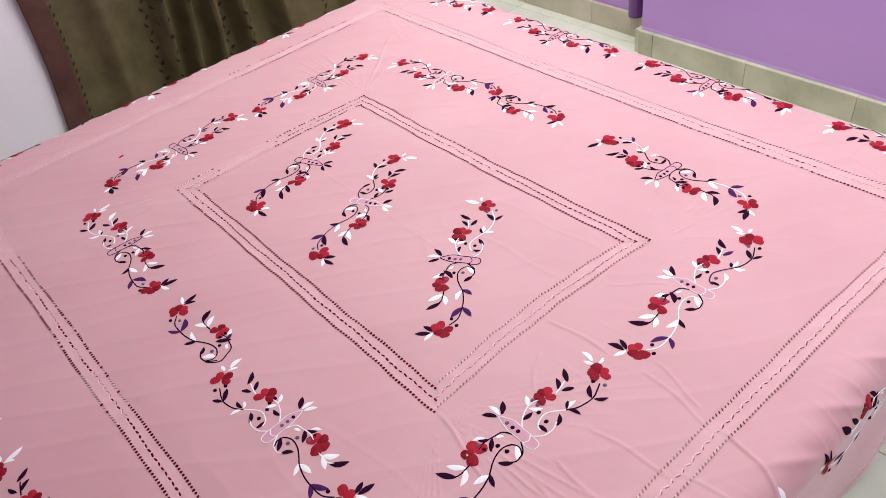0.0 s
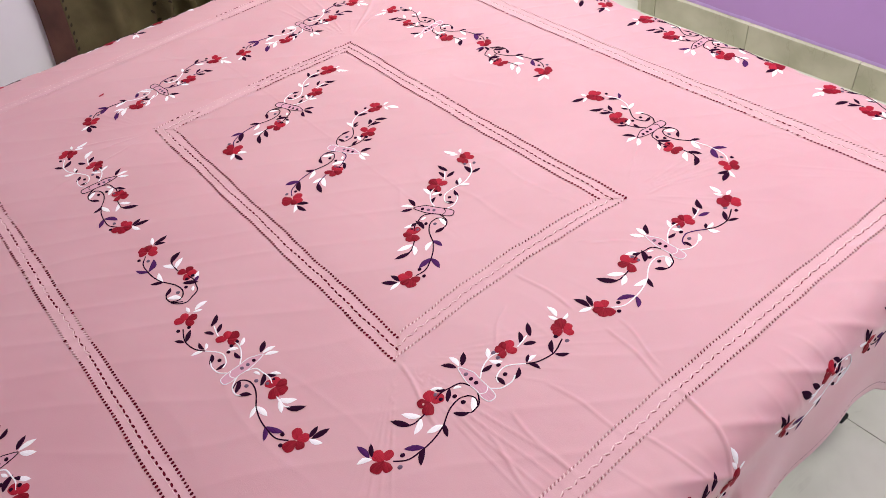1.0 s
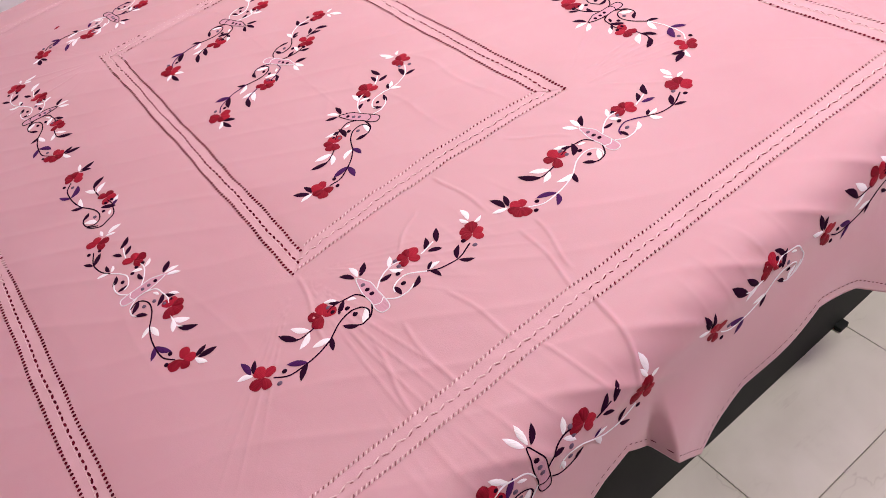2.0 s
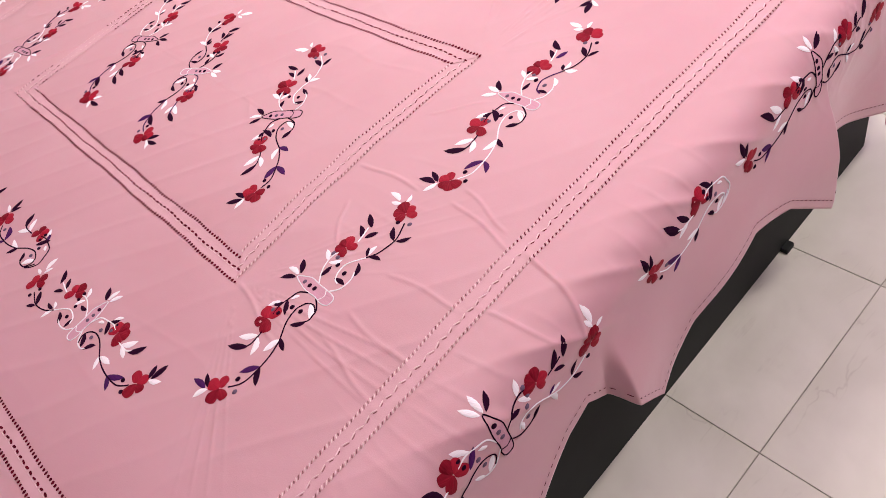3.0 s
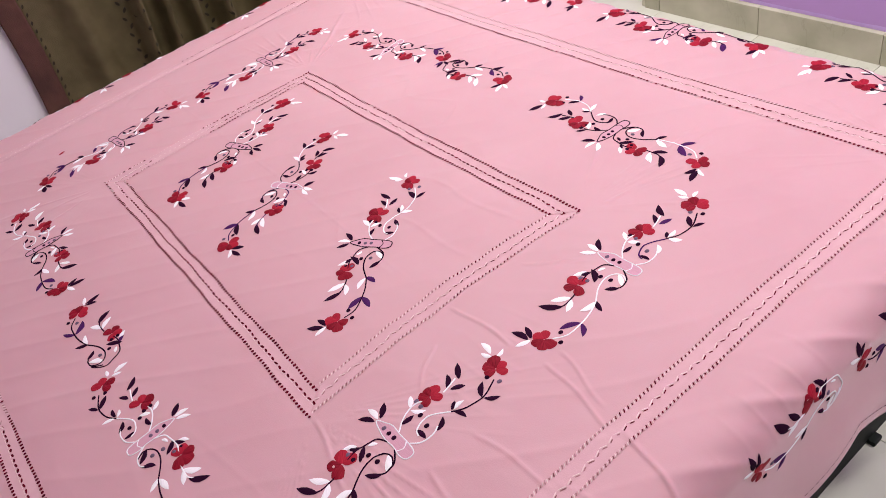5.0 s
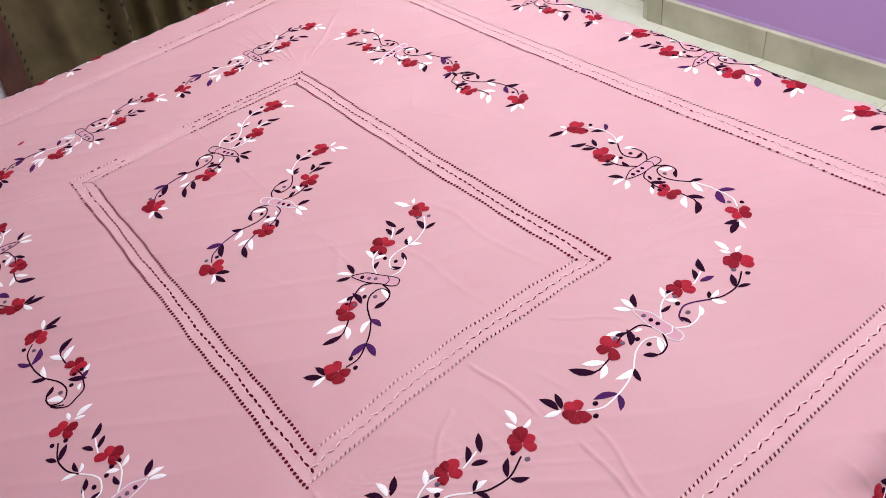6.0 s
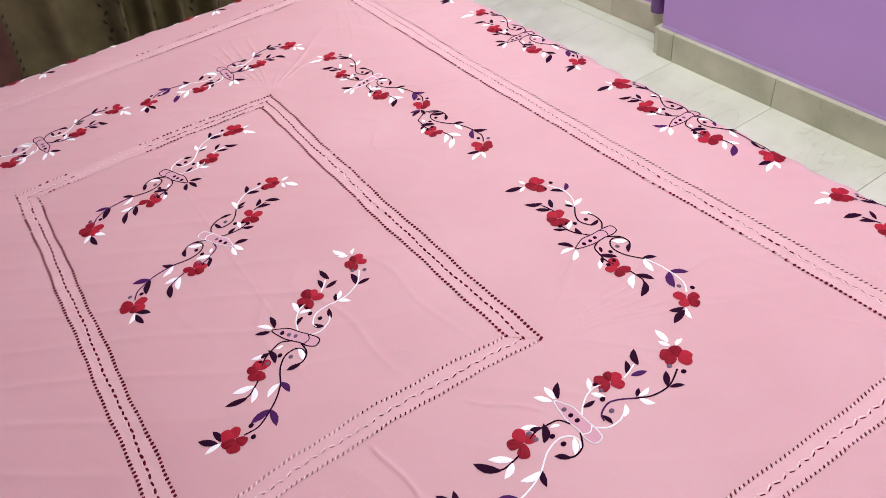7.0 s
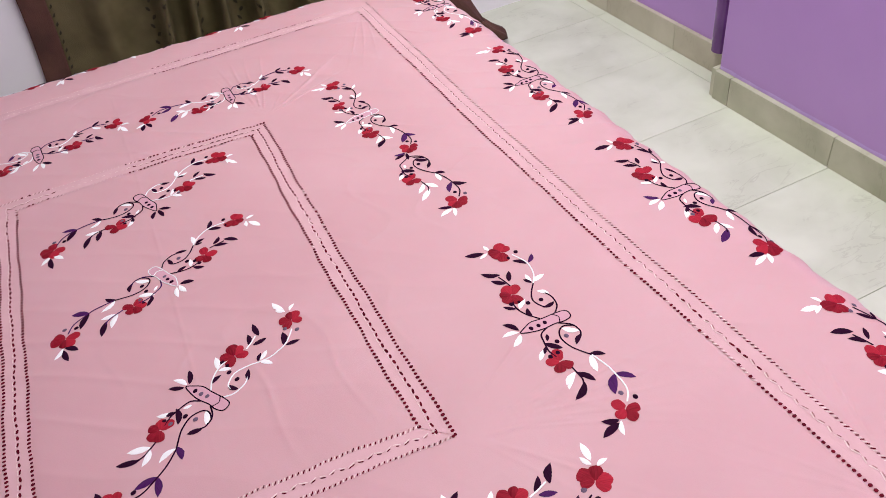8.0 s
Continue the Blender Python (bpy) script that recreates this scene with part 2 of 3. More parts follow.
def waves(u, v, seed, scale, count=7, slant=0.0, spread=0.6):
    """A sum of slow waves: loose cloth that was smoothed by hand."""
    rnd = random.Random(seed)
    total = np.zeros_like(u)
    for _ in range(count):
        a = slant + rnd.uniform(-spread, spread)
        k = scale * rnd.uniform(0.6, 1.6)
        total += np.sin((u * math.cos(a) + v * math.sin(a)) * k + rnd.uniform(0, 6.3)) * rnd.uniform(0.5, 1)
    return total / count


def puckers(u, v, cu, cv, a0, a1, count, depth, reach):
    """Small gathers that fan out from a corner of the openwork."""
    r = np.hypot(u - cu, v - cv)
    a = np.arctan2(v - cv, u - cu)
    mid, half = (a0 + a1) / 2, (a1 - a0) / 2
    d = np.abs((a - mid + math.pi) % (2 * math.pi) - math.pi)
    win = (1 - smoothstep(half * 0.6, half, d)) * smoothstep(0.01, 0.08, r) * (1 - smoothstep(reach * 0.4, reach, r))
    win = win * smoothstep(-0.5, 0.7, np.sin(a * 7.3 + 17 * cu) + 0.6 * np.sin(a * 13.1 + 9 * cv + 8 * r))
    fold = np.sin(a * count + 3 * np.sin(a * 3.1 + cu) + 1.2 * r + 0.35 * np.sin(r * 17 + a * 9))
    return depth * win * (1 - np.abs(fold)) ** 4


def ridges(u, v, seed, scale, count, slant, spread, sharp):
    """Thin crumpled creases that wander and branch."""
    return np.clip(1 - sharp * np.abs(waves(u, v, seed, scale, count, slant, spread)), 0, 1) ** 2


def relief(u, v):
    """Height of the cloth's folds above a level sheet."""
    h = 0.0008 * waves(u, v, 3, 24, 8, 0.2, 0.9) * (0.35 + 0.65 * smoothstep(-0.1, 0.5, waves(u, v, 5, 5, 5, 0, 3)))
    h += 0.0005 * smoothstep(0.15, 0.6, waves(u, v, 9, 60, 5, 0.35, 0.25)) * smoothstep(0.0, 0.4, waves(u, v, 11, 9, 5, 0, 3))
    h += 0.0009 * ridges(u, v, 51, 26, 6, 0.3, 0.9, 7) * smoothstep(0.05, 0.4, waves(u, v, 53, 8, 5, 0, 3))
    # gathers that run from the south openwork towards the open side
    h += 0.0010 * ridges(u, v, 57, 70, 5, 0.1, 0.35, 3.5) * smoothstep(-0.02, -0.2, v) * smoothstep(0.0, 0.35, waves(u, v, 59, 12, 5, 0, 3))
    h += puckers(u, v, 0.0, 0.0, -2.6, -0.35, 43, 0.0019, 0.46)
    h += puckers(u, v, 0.55, 0.0, -1.2, 0.9, 23, 0.0016, 0.36)
    h += puckers(u, v, 0.55, 0.93, 0.1, 2.0, 21, 0.0032, 0.38)
    h += puckers(u, v, 0.0, 0.93, 1.6, 3.9, 21, 0.0018, 0.34)
    h += puckers(u, v, 0.93, 1.33, -2.8, -1.4, 23, 0.0015, 0.40)
    h += puckers(u, v, 0.95, -0.35, -2.9, 2.9, 22, 0.0014, 0.30)
    for u0, v0, u1, v1, depth, width in CREASES:
        du, dv = u1 - u0, v1 - v0
        n2 = du * du + dv * dv
        t = ((u - u0) * du + (v - v0) * dv) / n2
        bend = 0.003 * np.sin(t * 6 + u0 * 40)
        off = ((u - u0) * dv - (v - v0) * du) / math.sqrt(n2) + bend
        h += 0.75 * depth * np.exp(-(off / (0.72 * width)) ** 2) * smoothstep(-0.05, 0.12, t) * (1 - smoothstep(0.85, 1.05, t))
    # the openwork draws the cloth in along its rows
    for c, lo, hi, axis in ((0.014, 0, 0.93, 0), (0.525, 0, 0.93, 0), (-0.362, -0.5, 1.4, 0), (0.935, -0.36, 1.4, 0),
                            (0.028, 0, 0.55, 1), (0.912, 0, 0.55, 1), (-0.337, -0.5, 1.0, 1), (1.337, -0.5, 1.0, 1)):
        p, q = (u, v) if axis == 0 else (v, u)
        h -= 0.0016 * np.exp(-((p - c) / 0.03) ** 2) * smoothstep(lo - 0.02, lo + 0.02, q) * (1 - smoothstep(hi - 0.02, hi + 0.02, q))
    return h


GU, GV = np.arange(-1.0, 1.55, 0.0025), np.arange(-1.0, 1.85, 0.0025)
GRID = np.meshgrid(GU, GV, indexing="ij")
FIELDS = np.stack([relief(*GRID), waves(*GRID, 21, 30, 7, 0.1, 1.4), ridges(*GRID, 33, 34, 6, 0.8, 0.8, 3.0) + 0.5 * smoothstep(0.0, 0.5, waves(*GRID, 35, 38, 6, 0.5, 0.7))], -1)


def sampled(u, v):
    """The three fields of folds at u, v, read from one fine grid."""
    p, q = np.clip((u - GU[0]) / 0.0025, 0, len(GU) - 1.001), np.clip((v - GV[0]) / 0.0025, 0, len(GV) - 1.001)
    i, j = p.astype(int), q.astype(int)
    a, b = (p - i)[..., None], (q - j)[..., None]
    f = (FIELDS[i, j] * (1 - a) + FIELDS[i + 1, j] * a) * (1 - b) + (FIELDS[i, j + 1] * (1 - a) + FIELDS[i + 1, j + 1] * a) * b
    return f[..., 0], f[..., 1], f[..., 2]


def surface(u, v, lift=0.0):
    """Where the point (u, v) of the flat sheet lies once the bed is made; lift is a height above the cloth."""
    u, v = np.asarray(u, float), np.asarray(v, float)
    cu, cv = np.clip(u, EU0, EU1), np.clip(v, EV0, EV1)
    du, dv = u - cu, v - cv
    s = np.hypot(du, dv)
    safe = np.where(s > 1e-9, s, 1)
    nu, nv = du / safe, dv / safe
    a = np.minimum(s / EDGE, math.pi / 2)
    past = np.maximum(s - EDGE * math.pi / 2, 0)
    near = nv < -0.5
    # folds that swing out along the open side of the bed
    step = smoothstep(0.247, 0.274, u)
    left = -0.5 * (1 - step) * np.exp((np.minimum(u, 0.258) - 0.258) / 0.05) + 1.0 * step * np.exp(-(np.maximum(u, 0.258) - 0.258) / 0.13)
    right = np.where(u < 0.815, 1.0 * np.exp((np.minimum(u, 0.815) - 0.815) / 0.10), -0.5 * np.exp(-(np.maximum(u, 0.815) - 0.815) / 0.08))
    swing = left + right + 0.25 * np.sin(u * 11 + 1) + 0.18 * np.sin(u * 23 + 2)
    flare = np.where(near, 0.002 + 0.030 * swing * smoothstep(0, 0.20, past), 0.03 + 0.018 * np.sin((u + v) * 16) * smoothstep(0, 0.2, past))
    out = EDGE * np.sin(a) + past * np.where(near, 0.02, 0.06) + flare * smoothstep(0.0, 0.12, past)
    drop = EDGE * (1 - np.cos(a)) + past
    folds, loose, bunched = sampled(u, v)
    h = folds * (1 - 0.5 * smoothstep(0, 0.3, past)) + 0.0018 * loose * smoothstep(0.02, 0.08, s) + lift
    h = h + 0.0042 * bunched * np.exp(-((s - 0.06) / 0.05) ** 2)
    x = cu + nu * (out + h * np.sin(a))
    y = cv + nv * (out + h * np.sin(a))
    z = H - drop + h * np.cos(a)
    return np.stack([x, y, z], -1)


def grid_mesh(name, rows, material, parent=None, label=""):
    """A smooth mesh from an array of rows of points."""
    n, m = rows.shape[:2]
    i = np.arange(n * m).reshape(n, m)
    quads = np.stack([i[:-1, :-1], i[1:, :-1], i[1:, 1:], i[:-1, 1:]], -1).reshape(-1, 4)
    me = bpy.data.meshes.new(name)
    me.from_pydata(rows.reshape(-1, 3).tolist(), [], quads.tolist())
    me.polygons.foreach_set("use_smooth", [True] * len(me.polygons))
    me.materials.append(material)
    ob = new(name, me)
    if parent:
        ob.parent = parent
    if label:
        ob["label"] = label
    return ob


def hem_length(z):
    return EDGE * math.pi / 2 + (H - EDGE - z)


def sheet_grid():
    us = np.concatenate([np.linspace(-0.95, EU0, 40)[:-1], np.arange(EU0, EU1, 0.0025), np.linspace(EU1, EU1 + 0.36, 60)])
    ends = EV0 - np.interp(us, HEM_U, hem_length(np.array(HEM_Z)))
    top = np.arange(EV0, EV1, 0.0025)
    back = np.linspace(EV1, EV1 + 0.30, 40)
    f = np.linspace(1, 0, 72)[:-1]
    hang = EV0 + (ends[:, None] - EV0) * f[None, :]
    vs = np.concatenate([hang, np.repeat(np.concatenate([top, back])[None, :], len(us), 0)], 1)
    return surface(np.repeat(us[:, None], vs.shape[1], 1), vs)


bed_sheet = tagged(grid_mesh("bed_sheet", sheet_grid(), PINK), "pink cotton bed sheet embroidered with red flower sprays", "bed sheet")
thick = bed_sheet.modifiers.new("thickness", "SOLIDIFY")
thick.thickness, thick.offset = 0.0012, -1


# ---- embroidery ----
def design_point(place, x, y):
    """From millimetres of the drawn spray to the flat sheet. place: u, v, degrees, mirror, size."""
    u, v, deg, mirror, size = place
    a = radians(deg)
    x, y = np.asarray(x, float) * 0.001 * size, np.asarray(y, float) * 0.001 * size * mirror
    return u + x * math.cos(a) - y * math.sin(a), v + x * math.sin(a) + y * math.cos(a)


def dome(bm, place, cx, cy, xs, ys, height, deg=0.0):
    """A raised satin-stitch patch with that outline, in millimetres; its map runs along the stitches, which lie at deg."""
    u, v = design_point(place, xs, ys)
    rim = surface(u, v, 0.0004)
    mx, my = cx + (np.array(xs) - cx) * 0.55, cy + (np.array(ys) - cy) * 0.55
    mid = surface(*design_point(place, mx, my), height)
    uv = bm.loops.layers.uv.verify()
    c, q = math.cos(radians(deg)), math.sin(radians(deg))
    ru = [bm.verts.new(p) for p in rim]
    rm = [bm.verts.new(p) for p in mid]
    flat = {w: (x * c + y * q, y * c - x * q) for ring, px, py in ((ru, xs, ys), (rm, mx, my)) for w, x, y in zip(ring, px, py)}
    n = len(ru)
    faces = [bm.faces.new((ru[i], ru[(i + 1) % n], rm[(i + 1) % n], rm[i])) for i in range(n)] + [bm.faces.new(rm)]
    for f in faces:
        for loop in f.loops:
            loop[uv].uv = flat[loop.vert]


def fill(name, bm, material, parent):
    bmesh.ops.recalc_face_normals(bm, faces=bm.faces)
    return part(name, bm, material, parent, smooth=True)


def leaf(place, x, y, deg, length, material, parent, rnd):
    """One stitched leaf, pointed at its tip, from its foot at x, y."""
    a = radians(deg + rnd.uniform(-7, 7))
    length *= rnd.uniform(0.92, 1.1) * 1.05
    wide = length * rnd.uniform(0.13, 0.17) + 0.6
    t = np.array([0.0, 0.12, 0.32, 0.55, 0.78, 1.0, 0.78, 0.55, 0.32, 0.12])
    w = np.array([0.0, 0.5, 0.9, 1.0, 0.68, 0.0, -0.68, -1.0, -0.9, -0.5]) * wide
    bow = rnd.uniform(-0.12, 0.12) * length
    side = w + bow * np.sin(t * math.pi)
    xs, ys = x + t * length * math.cos(a) - side * math.sin(a), y + t * length * math.sin(a) + side * math.cos(a)
    bm = bmesh.new()
    dome(bm, place, xs.mean(), ys.mean(), xs, ys, 0.0011, deg + 28)
    fill("leaf", bm, material, parent)


def flower(place, x, y, deg, parent, rnd, size=21.0):
    """A stitched flower of five lobed petals, one patch a petal, open towards its stalk."""
    bm = bmesh.new()
    count = rnd.choice((5, 5, 4))
    for k in range(count):
        a = radians(deg + (k - (count - 1) / 2) * (300 / count) + rnd.uniform(-10, 10))
        r = size * rnd.uniform(0.84, 1.12)
        t = np.linspace(0, 2 * math.pi, 19)[:-1]
        px = r * 0.53 + r * 0.49 * np.cos(t) * (1 + 0.06 * np.cos(3 * t + k))
        py = r * rnd.uniform(0.45, 0.54) * np.sin(t) * (0.55 + 0.45 * (px / r)) * (1 + 0.05 * np.sin(5 * t + k))
        xs, ys = x + px * math.cos(a) - py * math.sin(a), y + px * math.sin(a) + py * math.cos(a)
        dome(bm, place, xs.mean(), ys.mean(), xs, ys, 0.0008 + 0.0003 * ((k * 2) % count), math.degrees(a))
    fill("flower", bm, RED_THREAD, parent)


def smooth_line(points, closed=False, step=6):
    """A soft curve through a few points."""
    p = [np.array(q, float) for q in points]
    n = len(p)
    out = []
    for i in range(n if closed else n - 1):
        a, b, c, d = (p[(i + k - 1) % n] if closed else p[min(max(i + k - 1, 0), n - 1)] for k in range(4))
        for t in np.linspace(0, 1, step, endpoint=False):
            out.append(0.5 * (2 * b + (c - a) * t + (2 * a - 5 * b + 4 * c - d) * t * t + (3 * b - a - 3 * c + d) * t ** 3))
    out.append(p[0] if closed else p[-1])
    return np.array(out)


def stem(bm, place, points, width=1.2, closed=False, slot=0):
    """A stalk of stem stitch: a narrow raised cord along a soft curve."""
    line = smooth_line(points, closed)
    d = np.gradient(line, axis=0)
    n = np.stack([-d[:, 1], d[:, 0]], -1) / np.maximum(np.hypot(d[:, 0], d[:, 1]), 1e-6)[:, None]
    rows = []
    for off, lift in ((-width, 0.0004), (0, 0.0014), (width, 0.0004)):
        q = line + n * off
        rows.append([bm.verts.new(p) for p in surface(*design_point(place, q[:, 0], q[:, 1]), lift)])
    for i in range(len(line) - 1):
        for k in range(2):
            f = bm.faces.new((rows[k][i], rows[k][i + 1], rows[k + 1][i + 1], rows[k + 1][i]))
            f.material_index, f.smooth = slot, True


# the drawn spray, in millimetres from the vase; flowers: x, y, facing
FLOWERS = [(171, -25, 60), (76, 6, 70), (-72, 8, 100), (-181, -25, 150)]
UPPER_STEMS = [[(157, -38), (129, -49), (101, -46), (82, -35), (64, -22), (49, -17), (32, -23), (27, -33)],
               [(12, -33), (24, -43), (42, -45), (55, -40)], [(12, -8), (25, 3), (42, 11), (58, 12), (68, 5)], [(94, -2), (108, 1), (121, 5)]]
LOWER_STEMS = [[(-8, -8), (-16, 6), (-33, 10), (-48, 12), (-63, 8)], [(-8, -26), (-20, -42), (-36, -46), (-45, -41)],
               [(-23, -43), (-17, -32), (-21, -21), (-36, -15), (-58, -20), (-83, -36), (-105, -43), (-128, -46), (-154, -45), (-172, -33)],
               [(-88, -1), (-112, -3), (-124, 3)]]
VASE = [(0, 31), (8, 18), (12, 7), (11, -11), (11, -33), (9, -46), (3, -50), (-6, -48), (-9, -36), (-7, -22), (-8, -3), (-6, 12)]
RING = [(11, -27), (2, -33), (-8, -29)]
# leaves: x, y, direction, length and thread
UPPER_LEAVES = [(183, 0, 80, 28, "W"), (181, -5, 116, 18, "W"), (185, -10, 15, 16, "W"), (126, -48, 45, 25, "D"), (127, -51, -37, 21, "D"),
                (84, -34, 30, 15, "D"), (87, -35, 5, 18, "W"), (85, -37, -68, 22, "W"), (124, 0, 58, 28, "D"), (102, 1, 47, 23, "D"),
                (104, -5, -28, 21, "D"), (46, 13, 53, 21, "W"), (44, 9, -53, 20, "W"), (21, 0, -3, 20, "D"), (32, -43, 93, 19, "D"), (50, -45, 37, 20, "D")]
LOWER_LEAVES = [(3, 32, 90, 25, "W"), (-2, 32, 126, 24, "W"), (6, 30, 42, 25, "D"), (-19, -1, 153, 13, "W"), (-53, -8, 48, 27, "D"),
                (-39, 11, 137, 18, "D"), (-42, 16, 141, 21, "W"), (-35, -45, 50, 25, "W"), (-42, -45, 135, 21, "D"), (-80, -33, -120, 22, "D"),
                (-82, -34, 172, 27, "W"), (-125, -45, 148, 31, "P"), (-125, -45, -138, 27, "P"), (-97, -1, 136, 28, "W"), (-99, -2, -149, 26, "W"),
                (-118, -3, 129, 33, "D"), (-191, -9, 68, 24, "D"), (-195, -7, 100, 29, "D"), (-193, -10, 158, 22, "W")]
DOTS = [(1, 13), (1, 1), (2, -10), (-38, -7), (-35, -24), (-156, -34), (-170, -47), (-58, 15), (-57, 3), (153, -28), (160, -46), (59, 15), (58, 3), (49, -8), (45, -28)]
THREADS = {"W": WHITE_THREAD, "D": DARK_THREAD, "P": VIOLET_THREAD}


def spray(place, upper, lower, vase, seed, half=False, label=""):
    """One embroidered spray on the sheet; half is the small one with two flowers and no vase.
    upper and lower name the threads of the long stalk's outer half, of its scroll and of the small stalks."""
    rnd = random.Random(seed)
    slots = "WDP"
    bm = bmesh.new()

    def stalks(stems, main, cut, threads, outer_first):
        threads = (threads * 3)[:3]
        for i, points in enumerate(stems):
            if i != main:
                stem(bm, place, points, slot=slots.index(threads[2]))
                continue
            first, last = (threads[0], threads[1]) if outer_first else (threads[1], threads[0])
            stem(bm, place, points[:cut + 1], slot=slots.index(first))
            stem(bm, place, points[cut:], slot=slots.index(last))

    stalks(LOWER_STEMS, 2, 5, lower, False)
    if not half:
        stalks(UPPER_STEMS, 0, 3, upper, True)
        stem(bm, place, VASE, 0.95, closed=True, slot=slots.index(vase))
        stem(bm, place, RING, 0.95, slot=slots.index(vase))
    else:
        stem(bm, place, [(-8, -8), (-2, -22), (-10, -36), (-20, -44)], slot=slots.index(upper))
    body = part("flower_spray", bm, THREADS["W"], bed_sheet, label)
    body.data.materials.append(THREADS["D"])
    body.data.materials.append(THREADS["P"])
    if not half:
        bm = bmesh.new()
        outline = smooth_line(VASE, True, 3)[:-1]
        dome(bm, place, 2, -8, outline[:, 0], outline[:, 1], 0.0006, 90)
        fill("vase", bm, LILAC_THREAD, body)
    for x, y, deg in FLOWERS[2:] if half else FLOWERS:
        flower(place, x, y, deg + rnd.uniform(-12, 12), body, rnd, rnd.uniform(19.5, 22))
    for x, y, deg, length, kind in (LOWER_LEAVES[3:] if half else UPPER_LEAVES + LOWER_LEAVES):
        if rnd.random() < 0.1:
            kind = {"W": "D", "D": rnd.choice("WWP"), "P": "D"}[kind]
        leaf(place, x, y, deg, length, THREADS[kind], body, rnd)
    t = np.linspace(0, 2 * math.pi, 9)[:-1]
    for x, y in DOTS[3:9] if half else DOTS:
        bm = bmesh.new()
        dome(bm, place, x, y, x + 4.1 * np.cos(t), y + 3.6 * np.sin(t), 0.0016)
        fill("berry", bm, SLATE_THREAD if rnd.random() < 0.35 else DARK_THREAD, body)
    return body


# u, v, degrees, mirror, size; threads of the far stalks, the near stalks and the vase
SPRAYS = [
    ((0.270, 0.760, 20, -1, 1.0), "W", "PDD", "D"), ((0.264, 0.521, 25, -1, 0.98), "WDD", "PDP", "W"), ((0.264, 0.241, 33, 1, 1.0), "W", "D", "D"),
    ((0.491, -0.128, 2, 1, 1.0), "DPW", "WWD", "W"), ((0.060, -0.116, -1, 1, 1.0), "DWW", "D", "W"),
    ((0.737, 0.101, 88, 1, 1.0), "WDD", "WDD", "D"), ((0.723, 0.807, 97, 1, 0.95), "D", "D", "W"),
    ((0.506, 1.076, 1, -1, 1.0), "PWP", "PWW", "D"), ((0.082, 1.087, 5, -1, 1.0), "PWP", "DWW", "D"),
    ((-0.170, 0.828, 89, -1, 0.98), "W", "D", "D"), ((-0.182, 0.157, 93, -1, 0.97), "DWW", "DDW", "W"),
    # along the drops
    ((1.091, 0.239, 92, 1, 1.0), "D", "D", "D"), ((1.084, 0.722, 90, 1, 0.98), "D", "D", "D"), ((1.094, -0.255, 92, 1, 1.0), "D", "D", "D"),
    ((1.086, 1.20, 90, 1, 1.0), "D", "W", "D"),
    ((0.068, -0.478, 0, 1, 1.0), "WWD", "DDW", "D"), ((0.785, -0.488, 0, 1, 1.0), "D", "D", "D"), ((1.26, -0.488, 0, 1, 1.0), "D", "D", "D"),
    ((-0.40, -0.478, 0, 1, 1.0), "D", "D", "W"),
    ((-0.555, 0.26, 90, -1, 1.0), "D", "W", "D"), ((-0.555, 0.74, 90, -1, 1.0), "W", "D", "D"),
    ((0.62, 1.475, 0, -1, 1.0), "D", "D", "D"), ((0.16, 1.475, 0, -1, 1.0), "W", "D", "D"), ((-0.30, 1.475, 0, -1, 1.0), "D", "D", "D"),
]
for k, (place, up, low, pot) in enumerate(SPRAYS):
    spray(place, up, low, pot, 40 + k)
for k, (place, up, low) in enumerate([((0.733, 0.612, 94, 1, 1.0), "D", "D"), ((-0.172, 0.36, -92, 1, 1.0), "D", "D"), ((0.555, -0.490, 0, 1, 1.0), "W", "W")]):
    spray(place, up, low, "W", 90 + k, True, "small two-flower spray")
lone = bmesh.new()
t = np.linspace(0, 2 * math.pi, 9)[:-1]
dome(lone, (-0.035, 1.195, 20, 1, 1.0), 0, 0, 9 * np.cos(t), 4 * np.sin(t), 0.0014)
fill("stray_petal", lone, RED_THREAD, bed_sheet)


# ---- openwork rows ----
def stitch(bm, u, v, du, dv, long, wide, lift, slot):
    """One small raised stitch, turned along du, dv."""
    k = np.array([(1, 0), (0.55, 0.8), (-0.55, 0.8), (-1, 0), (-0.55, -0.8), (0.55, -0.8)])
    uu, vv = u + k[:, 0] * long * du - k[:, 1] * wide * dv, v + k[:, 0] * long * dv + k[:, 1] * wide * du
    rim = [bm.verts.new(p) for p in surface(uu, vv, 0.0008)]
    top = bm.verts.new(surface(u, v, lift))
    for i in range(6):
        f = bm.faces.new((rim[i], rim[(i + 1) % 6], top))
        f.material_index, f.smooth = slot, True


